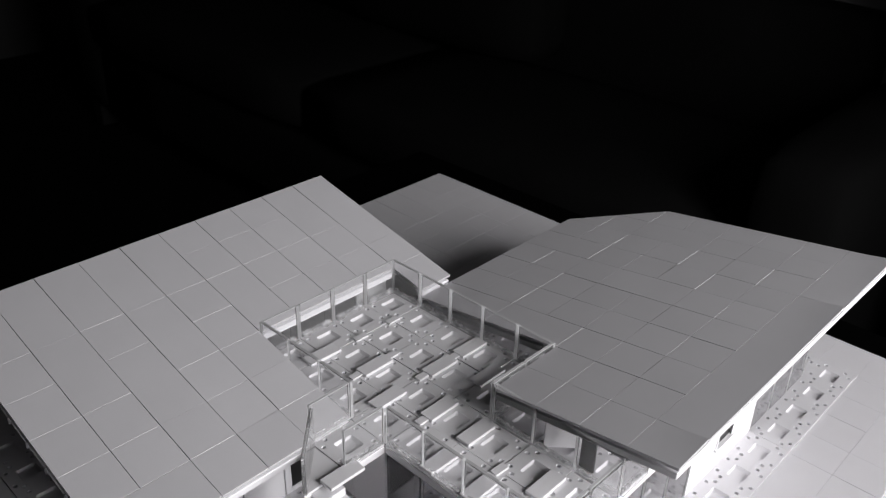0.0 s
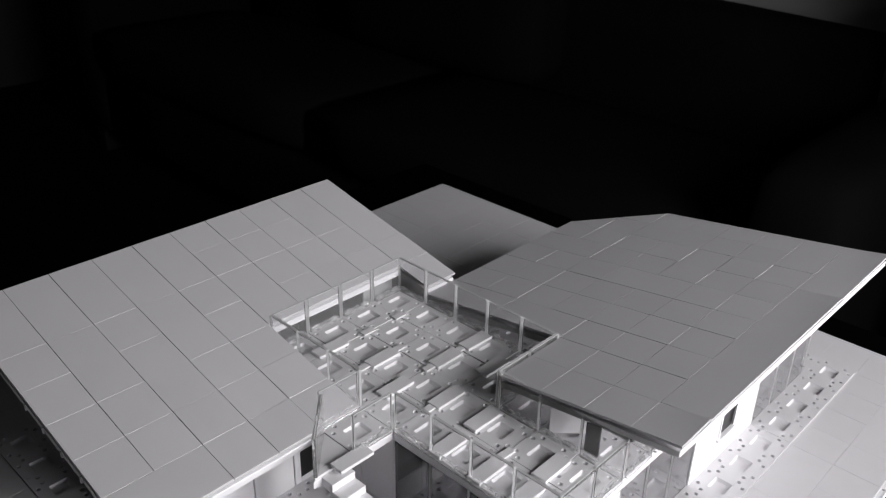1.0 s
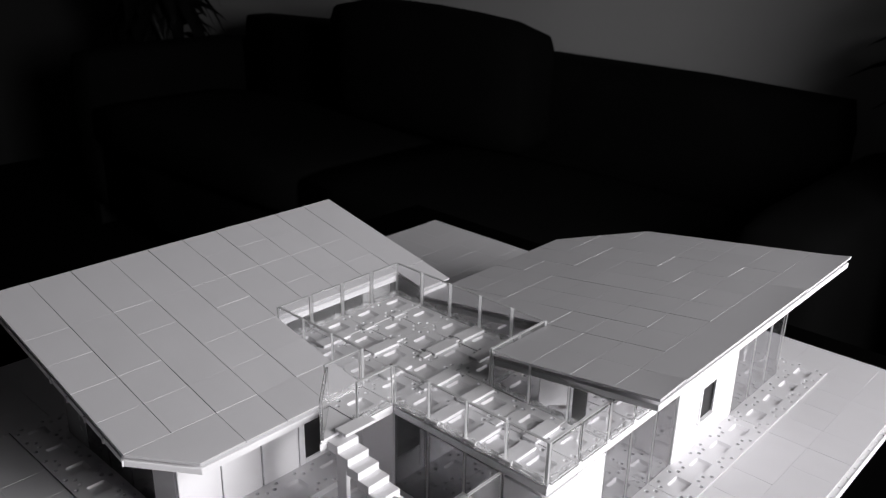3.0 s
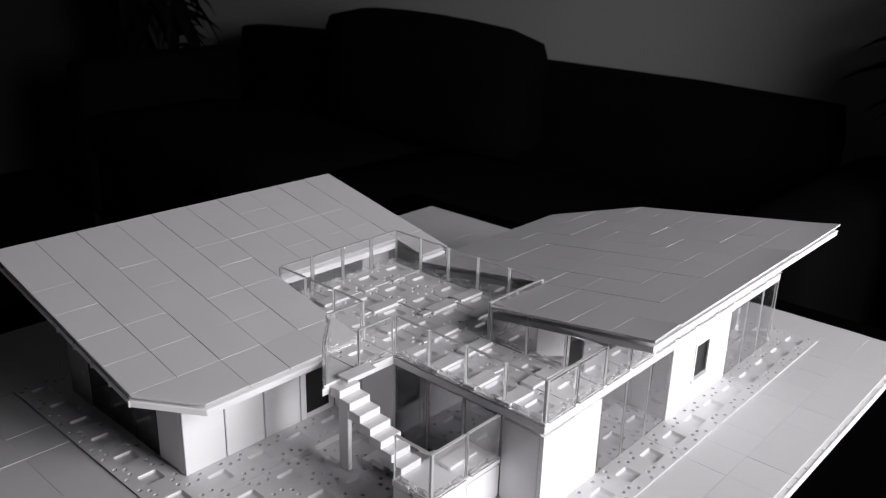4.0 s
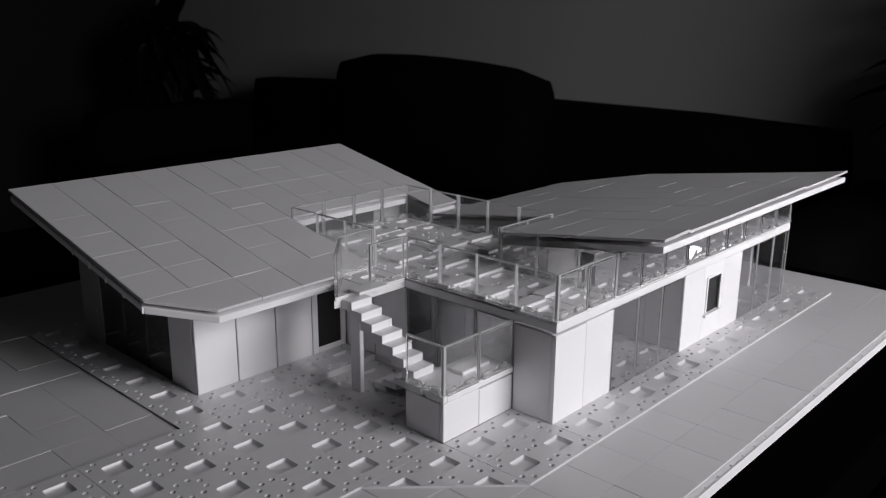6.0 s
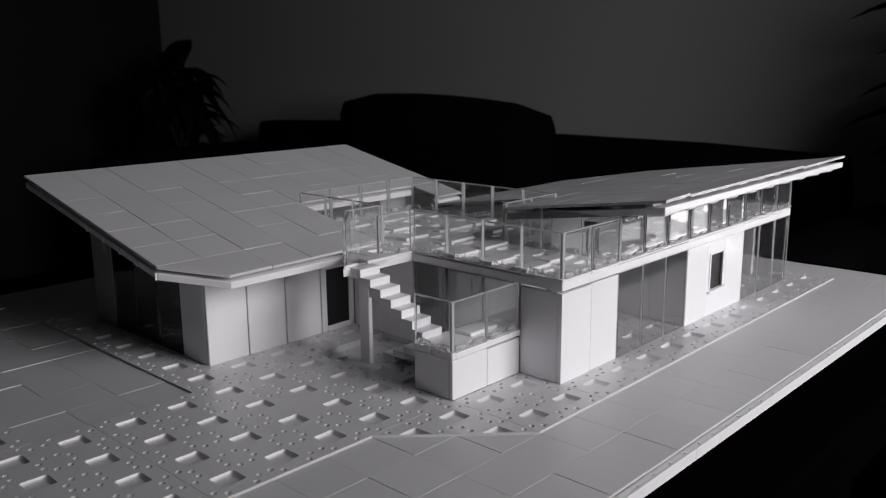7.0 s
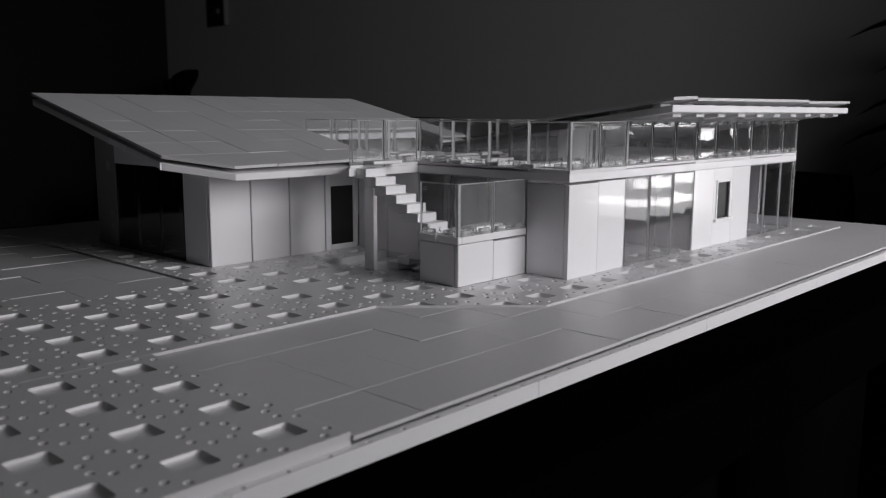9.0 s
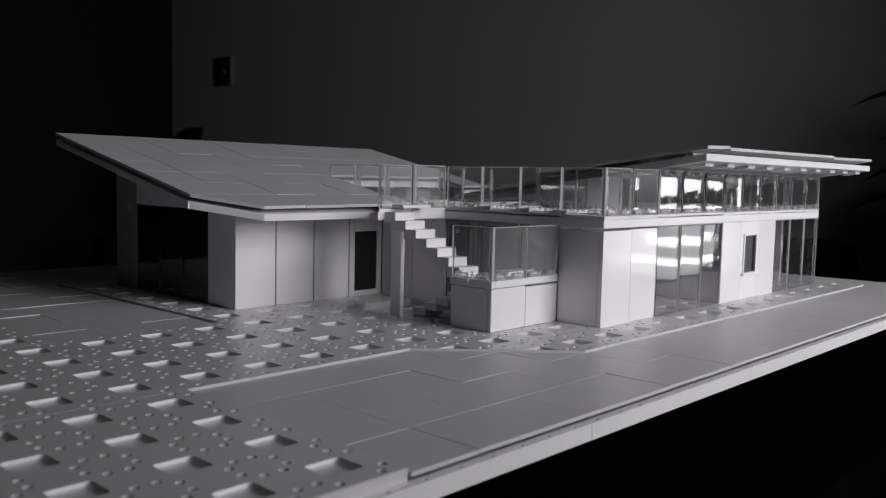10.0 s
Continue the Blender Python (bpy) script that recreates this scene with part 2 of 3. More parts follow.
# sofa behind the table
def cushion(x0, y0, z0, x1, y1, z1, r, puff=0.0):
    bm = box(x0, y0, z0, x1, y1, z1)
    bmesh.ops.subdivide_edges(bm, edges=bm.edges[:], cuts=5, use_grid_fill=True)
    c = Vector(((x0 + x1) / 2, (y0 + y1) / 2, (z0 + z1) / 2))
    h = Vector(((x1 - x0) / 2, (y1 - y0) / 2, (z1 - z0) / 2))
    for v in bm.verts:
        d = v.co - c
        inner = Vector([max(-h[i] + r, min(h[i] - r, d[i])) for i in range(3)])
        out = d - inner
        if out.length > 1e-6:
            d = inner + out.normalized() * r
        u = [d[i] / h[i] for i in range(3)]
        d.x += puff * (1 - u[1] ** 2) * (1 - u[2] ** 2) * (1 if d.x > 0 else -1)
        d.z += puff * 0.8 * (1 - u[1] ** 2) * (1 if d.z > 0 else 0)
        v.co = c + d
    return bm


sofa = thing("sofa", 60, 45, ZF, "black fabric sofa with one loose back cushion", "sofa")
part("seat_base", cushion(42, 8, ZF + 3, 69, 92, ZF + 12, 1.5), FABRIC, sofa, smooth=True)
for a, b in ((8.5, 50), (50.3, 91.5)):
    part("seat_cushion", cushion(41, a, ZF + 12, 62, b, ZF + 18, 2, 0.6), FABRIC, sofa, smooth=True)
part("backrest", cushion(64, 9, ZF + 9, 70, 91, -1.6, 1.6), FABRIC, sofa, smooth=True)
for a, b in ((1, 8), (92, 99)):
    part("armrest", cushion(42, a, ZF + 3, 70, b, -5.6, 2.0, 0.3), FABRIC, sofa, smooth=True)
for a, b in ((5, 3), (5, 96), (66, 3), (66, 96)):
    part("foot", box(43 if a == 5 else 66, b, ZF, 46 if a == 5 else 69, b + 2, ZF + 3, 0.1), BLACK, sofa)
bm = cushion(58, 36.8, ZF + 18, 65, 65.6, 1.9, 2.2, 0.9)
for v in bm.verts:
    if v.co.z > -6:
        v.co.z += 0.035 * (v.co.y - 54)
part("back_cushion", bm, FABRIC, sofa, smooth=True)


switch = thing("wall_thermostat", 74.8, 117, 17.8, "dark square wall thermostat with a pale side edge", "thermostat")
part("plate", box(74.5, 114.65, 17.8, 75, 119.8, 22.7, 0.08), POT, switch)
part("side_edge", box(74.3, 114.2, 17.8, 75, 114.64, 22.7, 0.05), LIGHTPLATE, switch, "pale side edge")
part("knob", box(74.3, 116.0, 19.8, 74.5, 116.9, 20.6, 0.08), LIGHTPLATE, switch)


def blade_leaf(parent, base, heading, lift, length, width, droop, roll=0.0):
    """A long arching leaf with a folded middle."""
    bm = bmesh.new()
    d = Vector((math.cos(heading), math.sin(heading), 0))
    side = Vector((-d.y, d.x, 0)) * math.cos(roll) + Vector((0, 0, math.sin(roll)))
    rows = []
    for k in range(9):
        u = k / 8
        p = Vector(base) + d * length * u + Vector((0, 0, lift * u - droop * u * u))
        w = width * math.sin(math.pi * min(1, 0.12 + 0.88 * u)) * (1 - 0.2 * u)
        rows.append([bm.verts.new(p - side * w), bm.verts.new(p - Vector((0, 0, 0.25 * w))), bm.verts.new(p + side * w)])
    for a, b in zip(rows, rows[1:]):
        for k in (0, 1):
            bm.faces.new((a[k], a[k + 1], b[k + 1], b[k]))
    bmesh.ops.solidify(bm, geom=bm.faces[:], thickness=0.08)
    part("leaf", bm, LEAF, parent, smooth=True)


def plant(x, y, top, count, seed, label, length, width):
    r = random.Random(seed)
    p = thing("potted_plant", x, y, ZF, label, "plant")
    bm = bmesh.new()
    bmesh.ops.create_cone(bm, cap_ends=True, segments=24, radius1=4, radius2=5.5, depth=11, matrix=Matrix.Translation((x, y, ZF + 5.5)))
    part("pot", bm, POT, p)
    bm = bmesh.new()
    bmesh.ops.create_cone(bm, cap_ends=True, segments=10, radius1=0.9, radius2=0.5, depth=top - ZF - 11, matrix=Matrix.Translation((x, y, (top + ZF + 11) / 2)))
    part("stem", bm, LEAF, p)
    for k in range(count):
        z = top - r.random() * 14
        blade_leaf(p, (x, y, z), k * 2.39996 + r.uniform(-0.2, 0.2), r.uniform(3, 12), length * r.uniform(0.75, 1.15), width * r.uniform(0.8, 1.2), r.uniform(6, 17))
    return p


p = plant(64, -6, 6, 70, 11, "dark potted plant with long arching leaves beside the sofa", 9, 0.7)
# long leaves that arch over the sofa's arm
for ty, tz, droop in ((9.1, 0.4, 11), (8.1, 2.9, 10), (7.0, -1.9, 12), (6.0, -2.4, 13), (7.0, 6.3, 8), (9.1, 9.0, 8), (6.2, 4.4, 9), (5.4, 8.2, 7)):
    blade_leaf(p, (64, -4.5, tz - 0.1 * droop), math.pi / 2 + 0.02 * (ty - 7), 1.1 * droop, ty + 4.5, 0.52, droop, 1.2)
plant(60, 106, 5, 90, 12, "dark bushy potted plant in the room's corner", 9, 2.2)

G = -0.035  # top of the model's floor panels

# ---- model: base board ----
def in_poly(x, y, poly):
    inside = False
    for (ax, ay), (bx, by) in zip(poly, poly[1:] + poly[:1]):
        if (ay > y) != (by > y) and x < (bx - ax) * (y - ay) / (by - ay) + ax:
            inside = not inside
    return inside


STUD = [(-9, -9), (-4, -9), (-4, -5), (0, -5), (2, -7), (16, -7), (16, 1), (9, 1), (9, 6), (-1, 6), (-1, -1), (-4, -1), (-4, 1), (-9, 1)]
BX0, BX1, BY0, BY1 = -9.1, 17.5, -9.16, 9.5


def holed_ledge(a, b):
    """The ledge along the board's front: a strip with two round holes to the module."""
    bm = bmesh.new()
    y0, y1, z, r = BY0 + 0.021, -9.002, -0.17, 0.034

    def loop(points):
        vs = [bm.verts.new((x, y, z)) for x, y in points]
        return vs, [bm.edges.new((vs[i], vs[(i + 1) % len(vs)])) for i in range(len(vs))]

    outer, edges = loop([(a, y0), (b, y0), (b, y1), (a, y1)])
    rings = []
    for k in range(60):
        x = -8.82 + k * 0.498
        if a + 0.06 < x < b - 0.06:
            vs, es = loop([(x + r * math.cos(q * math.pi / 4), -9.075 + r * math.sin(q * math.pi / 4)) for q in range(8)])
            rings.append(vs)
            edges += es
    bmesh.ops.triangle_fill(bm, use_beauty=True, edges=edges, normal=(0, 0, 1))
    for vs, depth in [(v, 0.06) for v in rings] + [(outer, 0.15)]:
        low = [bm.verts.new((v.co.x, v.co.y, z - depth)) for v in vs]
        for i in range(len(vs)):
            j = (i + 1) % len(vs)
            bm.faces.new((vs[i], vs[j], low[j], low[i]))
        bm.faces.new(low)
    return bm


board = thing("base_board", 4, 0, -0.36, "white plastic base board of a model house on a black table", "model base")
for i, (a, b) in enumerate(((BX0, -5.5), (-5.5, -1.1), (-1.1, 3.4), (3.4, 8.2), (8.2, 12.9), (12.9, BX1))):
    for c, d in ((BY0, 0.2), (0.2, BY1)):
        if c == BY0:
            part("base_plate", box(a + 0.004, -9.0, -0.36, b - 0.004, d - 0.004, -0.235 + G), WHITE, board)
            part("base_rim", holed_ledge(a + 0.004, b - 0.004), WHITE, board, "narrow ledge with round holes")
            part("edge_lip", box(a + 0.004, BY0, -0.36, b - 0.004, BY0 + 0.02, -0.152, 0.004), WHITE, board)
        else:
            part("base_plate", box(a + 0.004, c, -0.36, b - 0.004, d - 0.004, -0.235 + G, 0.008), WHITE, board)


def rounded(x0, y0, x1, y1, r):
    """A rectangle's outline with rounded corners."""
    corners = ((x1 - r, y1 - r), (x0 + r, y1 - r), (x0 + r, y0 + r), (x1 - r, y0 + r))
    return [(cx + r * math.cos((q + k / 2) * math.pi / 2), cy + r * math.sin((q + k / 2) * math.pi / 2)) for q, (cx, cy) in enumerate(corners) for k in range(3)]


def stud_cell(recess=True, ring=(1, 1, 1, 1)):
    """One module of floor panel: a shallow tapered recess and round holes round its corners."""
    bm = bmesh.new()

    def loop(points):
        vs = [bm.verts.new((x, y, 0)) for x, y in points]
        return vs, [bm.edges.new((vs[i], vs[(i + 1) % len(vs)])) for i in range(len(vs))]

    edges = loop([(0, 0), (1, 0), (1, 1), (0, 1)])[1]
    rings = []
    holes = []
    for k, (cx, cy) in enumerate(((0, 0), (1, 0), (1, 1), (0, 1))):
        if not ring[k]:
            continue
        for px, py in ((0.25, 0.105), (0.105, 0.25)):
            holes.append((px if cx == 0 else 1 - px, py if cy == 0 else 1 - py))
    for hx, hy in holes:
        vs, es = loop([(hx + 0.052 * math.cos(a * math.pi / 4), hy + 0.052 * math.sin(a * math.pi / 4)) for a in range(8)])
        edges += es
        rings.append((vs, 0.72, (hx, hy), 0.062))
    if recess:
        vs, es = loop(rounded(0.285, 0.305, 0.715, 0.695, 0.035))
        edges += es
        # steep walls, a softly curved wall at the back and a flat bottom
        bowl = (vs, [(rounded(0.292, 0.31, 0.68, 0.68, 0.035), 0.036), (rounded(0.3, 0.316, 0.658, 0.662, 0.04), 0.056), (rounded(0.315, 0.33, 0.63, 0.63, 0.04), 0.064)])
    bmesh.ops.triangle_fill(bm, use_beauty=True, edges=edges, normal=(0, 0, 1))
    for vs, k, c, depth in rings:
        low = [bm.verts.new((c[0] + (v.co.x - c[0]) * k, c[1] + (v.co.y - c[1]) * k, -depth)) for v in vs]
        for i in range(len(vs)):
            j = (i + 1) % len(vs)
            bm.faces.new((vs[i], vs[j], low[j], low[i]))
        bm.faces.new(low)
    if recess:
        vs, levels = bowl
        for points, depth in levels:
            low = [bm.verts.new((x, y, -depth)) for x, y in points]
            for i in range(len(vs)):
                j = (i + 1) % len(vs)
                bm.faces.new((vs[i], vs[j], low[j], low[i]))
            vs = low
        bm.faces.new(vs)
    for f in bm.faces:
        f.normal_update()
    me = bpy.data.meshes.new("cell")
    bm.to_mesh(me)
    bm.free()
    return me


CELL = stud_cell()


def stud_plate(i0, j0, i1, j1, z, thick, gap=0.005, skip_rings=(), clip=None):
    """A floor panel of several modules, joined, with its own side faces."""
    bm = bmesh.new()
    w, d = i1 - i0, j1 - j0
    for i in range(w):
        for j in range(d):
            n = len(bm.verts)
            corner = [(i0 + i + a, j0 + j + b) for a, b in ((0, 0), (1, 0), (1, 1), (0, 1))]
            me = CELL if not any(c in skip_rings for c in corner) else stud_cell(True, [c not in skip_rings for c in corner])
            bm.from_mesh(me)
            bm.verts.ensure_lookup_table()
            for v in bm.verts[n:]:
                v.co.x += i
                v.co.y += j
    for v in bm.verts:
        v.co.x = max(gap, min(w - gap, v.co.x)) + i0
        v.co.y = max(gap, min(d - gap, v.co.y)) + j0
        v.co.z += z
    a, b, c, e = i0 + gap, j0 + gap, i1 - gap, j1 - gap
    top = [bm.verts.new(p) for p in ((a, b, z), (c, b, z), (c, e, z), (a, e, z))]
    low = [bm.verts.new((p.co.x, p.co.y, z - thick)) for p in top]
    for k in range(4):
        q = (k + 1) % 4
        bm.faces.new((top[k], low[k], low[q], top[q]))
    bm.faces.new(low[::-1])
    bmesh.ops.remove_doubles(bm, verts=bm.verts, dist=1e-4)
    if clip:
        p, n = clip
        cut = bmesh.ops.bisect_plane(bm, geom=bm.verts[:] + bm.edges[:] + bm.faces[:], plane_co=p, plane_no=n, clear_outer=True)
        bm.faces.new([bm.verts.new(q) for q in ((i0, j1 - gap, z), (i1 - gap, j0, z), (i1 - gap, j0, z - thick), (i0, j1 - gap, z - thick))])
    return bm


PLATES = [(-9, -9, -7, -5), (-9, -5, -7, -1), (-9, -1, -7, 1), (-7, -9, -4, -5), (-7, -5, -3, -1), (-7, -1, -4, 1), (-3, -5, 2, -1), (2, -5, 4, -1),
          (2, -6, 4, -5), (2, -7, 4, -6), (4, -7, 8, -3), (8, -7, 12, -3), (12, -7, 16, -3), (4, -3, 8, 1), (8, -3, 12, 1), (12, -3, 16, 1),
          (-1, -1, 4, 2), (-1, 2, 4, 6), (4, 1, 9, 6)]
for p in PLATES:
    low = 0.143 if p == (2, -5, 4, -1) else 0.0
    part("floor_panel", stud_plate(*p, G - low, 0.232 - low, skip_rings={(0, -3)}), GROUND, board)
part("corner_panel", stud_plate(0, -7, 2, -5, G, 0.232, clip=((1, -6, 0), (-1, -1, 0))), GROUND, board)


def tile_mesh(w, d, h, gap):
    return mesh_from("tile", box(-w / 2 + gap, -d / 2 + 0.4 * gap, -h, w / 2 - gap, d / 2 - 0.4 * gap, 0, 0.003), TILE)


TILES = {}


def tile(w, d, h=0.07, gap=0.008):
    key = (round(w, 3), round(d, 3), h, gap)
    if key not in TILES:
        TILES[key] = tile_mesh(w, d, h, gap)
    return TILES[key]


rng = random.Random(7)
# smooth paving tiles, one or two modules long
taken = set()
xs = list(range(-9, 17))
for j in range(-9, 9):
    for i in xs:
        if (i, j) in taken or in_poly(i + 0.5, j + 0.5, STUD):
            continue
        w = 1
        uneven = -4 <= i < -1 and j >= -1
        if rng.random() < 0.14 and not uneven and i + 1 <= 16 and (i + 1, j) not in taken and not in_poly(i + 1.5, j + 0.5, STUD):
            w = 2
        for k in range(w):
            taken.add((i + k, j))
        if (i, j) in ((0, -6), (1, -7)):
            continue
        xa, xb, ya, yb = i, i + w, j, j + 1
        if j == -9:
            ya = -9.035
        if xb == 17:
            xb = 17.42
        if yb == 9:
            yb = 9.42
        piece("paving_tile", tile(xb - xa, yb - ya, 0.048 if j == -9 else 0.12, 0.0025), board, (xa + xb) / 2, (ya + yb) / 2, G - 0.038 + rng.uniform(-1, 1) * (0.01 if uneven else 0.003),
              (rng.gauss(0, 0.0008) - (rng.choice((0.0, 0.0, 0.004, 0.013)) if uneven else 0), rng.gauss(0, 0.0008), rng.gauss(0, 0.001)))
for pts in ([(0.01, -5.99), (0.99, -5.99), (0.01, -5.02)], [(1.01, -6.99), (1.98, -6.99), (1.01, -6.02)]):
    part("paving_tile", prism(pts, G - 0.11, G - 0.038, bevel=0.004), TILE, board)

# ---- model: walls ----
def wall_thing(name, x, y, label, z=G):
    return thing(name, x, y, z, label, "model wall")


def panel(parent, axis, at, a, b, zl, zh, side, t=0.09, mat=None, name="wall_panel", label="", g=0.004):
    """An upright panel on the line axis = at; side says to which side it is thick."""
    zl = zl or G
    lo, hi = (at, at + t) if side > 0 else (at - t, at)
    args = (lo, a + g, zl, hi, b - g, zh) if axis == "x" else (a + g, lo, zl, b - g, hi, zh)
    return part(name, box(*args, 0.012 if g > 0.002 else 0.003), mat or PANEL, parent, label)


def glass_pane(axis, at, a, b, zl, zh, label, t=0.06, feet=True, group="clear panes", inset=0.015, name="glass_panel", mat=None, twist=0.0, edge=None, dish=0.0, top_clip=False, rib=0.014, ring=False):
    """A clear pane with thick upright edges and a clear clip foot."""
    zl = zl or G
    cx, cy = (at, (a + b) / 2) if axis == "x" else ((a + b) / 2, at)
    g = thing(name, cx, cy, zl, label, "glass panel", group)

    def b3(p, q, r, s, d):
        return box(at - d, p, r, at + d, q, s, 0.012) if axis == "x" else box(p, at - d, r, q, at + d, s, 0.012)

    own_turn = Matrix.Rotation(twist + rng.gauss(0, 0.006), 4, "Z") @ Matrix.Rotation(rng.gauss(0, 0.006), 4, "Y" if axis == "x" else "X")
    centre = Matrix.Translation((cx, cy, (zl + zh) / 2))
    ew = rib if feet else 0.016
    p, q = a + inset + ew, b - inset - ew
    zt = zh - 0.014
    sheet = box(at - t / 2, p, zl, at + t / 2, q, zt) if axis == "x" else box(p, at - t / 2, zl, q, at + t / 2, zt)
    if dish:
        # the moulded pane curves outwards towards its rim
        bmesh.ops.subdivide_edges(sheet, edges=sheet.edges[:], cuts=11, use_grid_fill=True)
        mid = (p + q) / 2
        for v in sheet.verts:
            across, up = (v.co.y if axis == "x" else v.co.x), v.co.z
            bend = dish * (abs((across - mid) / (q - mid)) ** 5 + abs((up - (zl + zt) / 2) / (zt - zl) * 2) ** 5)
            if axis == "x":
                v.co.x -= bend
            else:
                v.co.y -= bend
    else:
        bmesh.ops.bevel(sheet, geom=sheet.edges[:], offset=0.014, segments=2, profile=0.5, affect="EDGES")
    bmesh.ops.transform(sheet, matrix=centre @ own_turn @ centre.inverted(), verts=sheet.verts)
    o = part("pane", sheet, mat or CLEAR, g, smooth=dish > 0)
    o.visible_shadow = False
    if ring:
        part("eyelet", eyelet(axis, at - t / 2, (b if axis == "x" else a) + (-0.14 if axis == "x" else 0.14), zt - 0.1), EDGE, o, "small moulded ring").visible_shadow = False
    if top_clip:
        clip = foot_mesh(axis, at, a, b, 0.0)
        for v in clip.verts:
            v.co.z = zh - v.co.z
        bmesh.ops.reverse_faces(clip, faces=clip.faces[:])
        part("top_clip", clip, FOOT, g, "clear moulded clip under the eave").visible_shadow = False
    for p in (a + inset, b - inset - ew):
        e = part("edge_strip", b3(p, p + ew, zl, zh - 0.006, t / 2 + 0.006), edge or EDGE, o, "tinted upright edge" if edge else "frosted upright edge")
        e.visible_shadow = False
    e = part("top_strip", b3(a + inset + ew, b - inset - ew, zt - 0.006, zh - 0.002, t / 2 + 0.005), edge or RIM, o, "tinted top edge" if edge else "pale top edge")
    e.visible_shadow = False
    if feet:
        f = part("clip_foot", foot_mesh(axis, at, a, b, zl), FOOT, g, "clear moulded clip foot")
        f.visible_shadow = False
    return g


def eyelet(axis, at, along, z):
    """A thin moulded ring on the pane's face."""
    bm = bmesh.new()
    turns, r, w = 14, 0.035, 0.005
    rings = []
    for k in range(turns):
        c, n = math.cos(2 * math.pi * k / turns), math.sin(2 * math.pi * k / turns)
        ring = []
        for rr, d in ((r - w, 0.0), (r, -w), (r + w, 0.0)):
            u, v = along + rr * c, z + rr * n
            ring.append(bm.verts.new((at + d, u, v) if axis == "x" else (u, at + d, v)))
        rings.append(ring)
    for k in range(turns):
        p, q = rings[k], rings[(k + 1) % turns]
        for m in range(3):
            bm.faces.new((p[m], p[(m + 1) % 3], q[(m + 1) % 3], q[m]))
    return bm


def foot_mesh(axis, at, a, b, zl):
    bm = None
    for k, (p, q, h, d) in enumerate(((0.06, 0.94, 0.04, 0.11), (0.1, 0.38, 0.1, 0.065), (0.62, 0.9, 0.1, 0.065))):
        p, q = a + p, a + q
        args = (at - d, p, zl, at + d, q, zl + h) if axis == "x" else (p, at - d, zl, q, at + d, zl + h)
        bm = box(*args, 0.02, bm=bm)
    for p in (0.22, 0.5, 0.78):
        for sgn in (-1, 1):
            own = bmesh.new()
            bmesh.ops.create_cone(own, cap_ends=True, segments=6, radius1=0.013, radius2=0.008, depth=0.11)
            r = Matrix.Rotation((0.35 + 0.25 * ((p * 7.3) % 1)) * sgn, 4, "X" if axis == "x" else "Y")
            at3 = (at, a + p, zl + 0.1) if axis == "x" else (a + p, at, zl + 0.1)
            bmesh.ops.transform(own, matrix=Matrix.Translation(at3) @ r, verts=own.verts)
            bm = join(bm, own)
    return bm


ZW, ZD = 1.82, 2.05  # top of ground floor walls, top of the deck

# west wing
w = wall_thing("front_wall", 1.5, 0, "white plastic wall panels of the model's wing")
for i in range(3):
    panel(w, "y", 0, i, i + 1, 0, 2.0, 1, g=0.014)
door = thing("model_door", 3.5, 0, G, "white framed model door with a black pane", "model door")
for nm, args in (("frame_side", (3.01, 0, G, 3.17, 0.1, 2.0)), ("frame_side", (3.84, 0, G, 3.99, 0.1, 2.0)), ("frame_head", (3.17, 0, 1.44, 3.84, 0.1, 2.0)), ("threshold", (3.17, 0, G, 3.84, 0.1, 0.09))):
    part(nm, box(*args, 0.012), WHITE, door)
part("pane", box(3.17, 0.03, 0.09, 3.84, 0.06, 1.44), BLACK, door, "glossy black pane")
w = wall_thing("side_wall", 0, 0.5, "white wall panels at the wing's glazed side")
panel(w, "x", 0, 0.09, 1, 0, 2.2, 1)
# the grey colour carries the shade on this end panel
panel(w, "x", 0, 4, 5, 0, 2.9, 1, mat=SHADEGREY, label="end panel with its shade put into the grey")
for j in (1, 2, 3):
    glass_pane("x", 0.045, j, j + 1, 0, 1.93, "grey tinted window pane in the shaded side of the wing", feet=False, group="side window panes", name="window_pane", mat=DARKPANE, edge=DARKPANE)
for j in (1, 2, 3):
    head = box(0, j + 0.004, 1.94, 0.09, j + 0.996, 2.0, 0.0)
    for v in head.verts:
        if v.co.z > 1.97:
            v.co.z = 2.072 + 0.2115 * (v.co.y + 1) - 0.3
    part("head_panel", head, PANEL, w)
w = wall_thing("back_wall", 4, 5, "white rear wall panels of the wing")
for i in range(9):
    panel(w, "y", 5, i if i else 0.09, i + 1, 0, 3.0, -1)
w = wall_thing("inner_wall", 4, -1, "white wall panels under the roof deck")
for j in (-2, -1):
    panel(w, "x", 4, j, j + 1, 0, ZW, 1)
w = wall_thing("cross_wall", 6.5, 0, "white inner wall panels behind the glazing")
win = thing("model_window", 4.5, -2, G, "white panel with a black window behind the glazing", "model window")
for nm, args in (("frame_side", (4.1, -2, G, 4.16, -1.91, ZW)), ("frame_side", (4.85, -2, G, 4.99, -1.91, ZW)), ("frame_base", (4.16, -2, G, 4.85, -1.91, 0.62)), ("frame_head", (4.16, -2, 1.72, 4.85, -1.91, ZW))):
    part(nm, box(*args, 0.012), WHITE, win)
part("pane", box(4.16, -1.97, 0.62, 4.85, -1.94, 1.72), BLACK, win, "glossy black pane")
for i in range(4, 9):
    panel(w, "y", 0, i + 0.09 if i == 4 else i, i + 1, 0, ZW, 1)

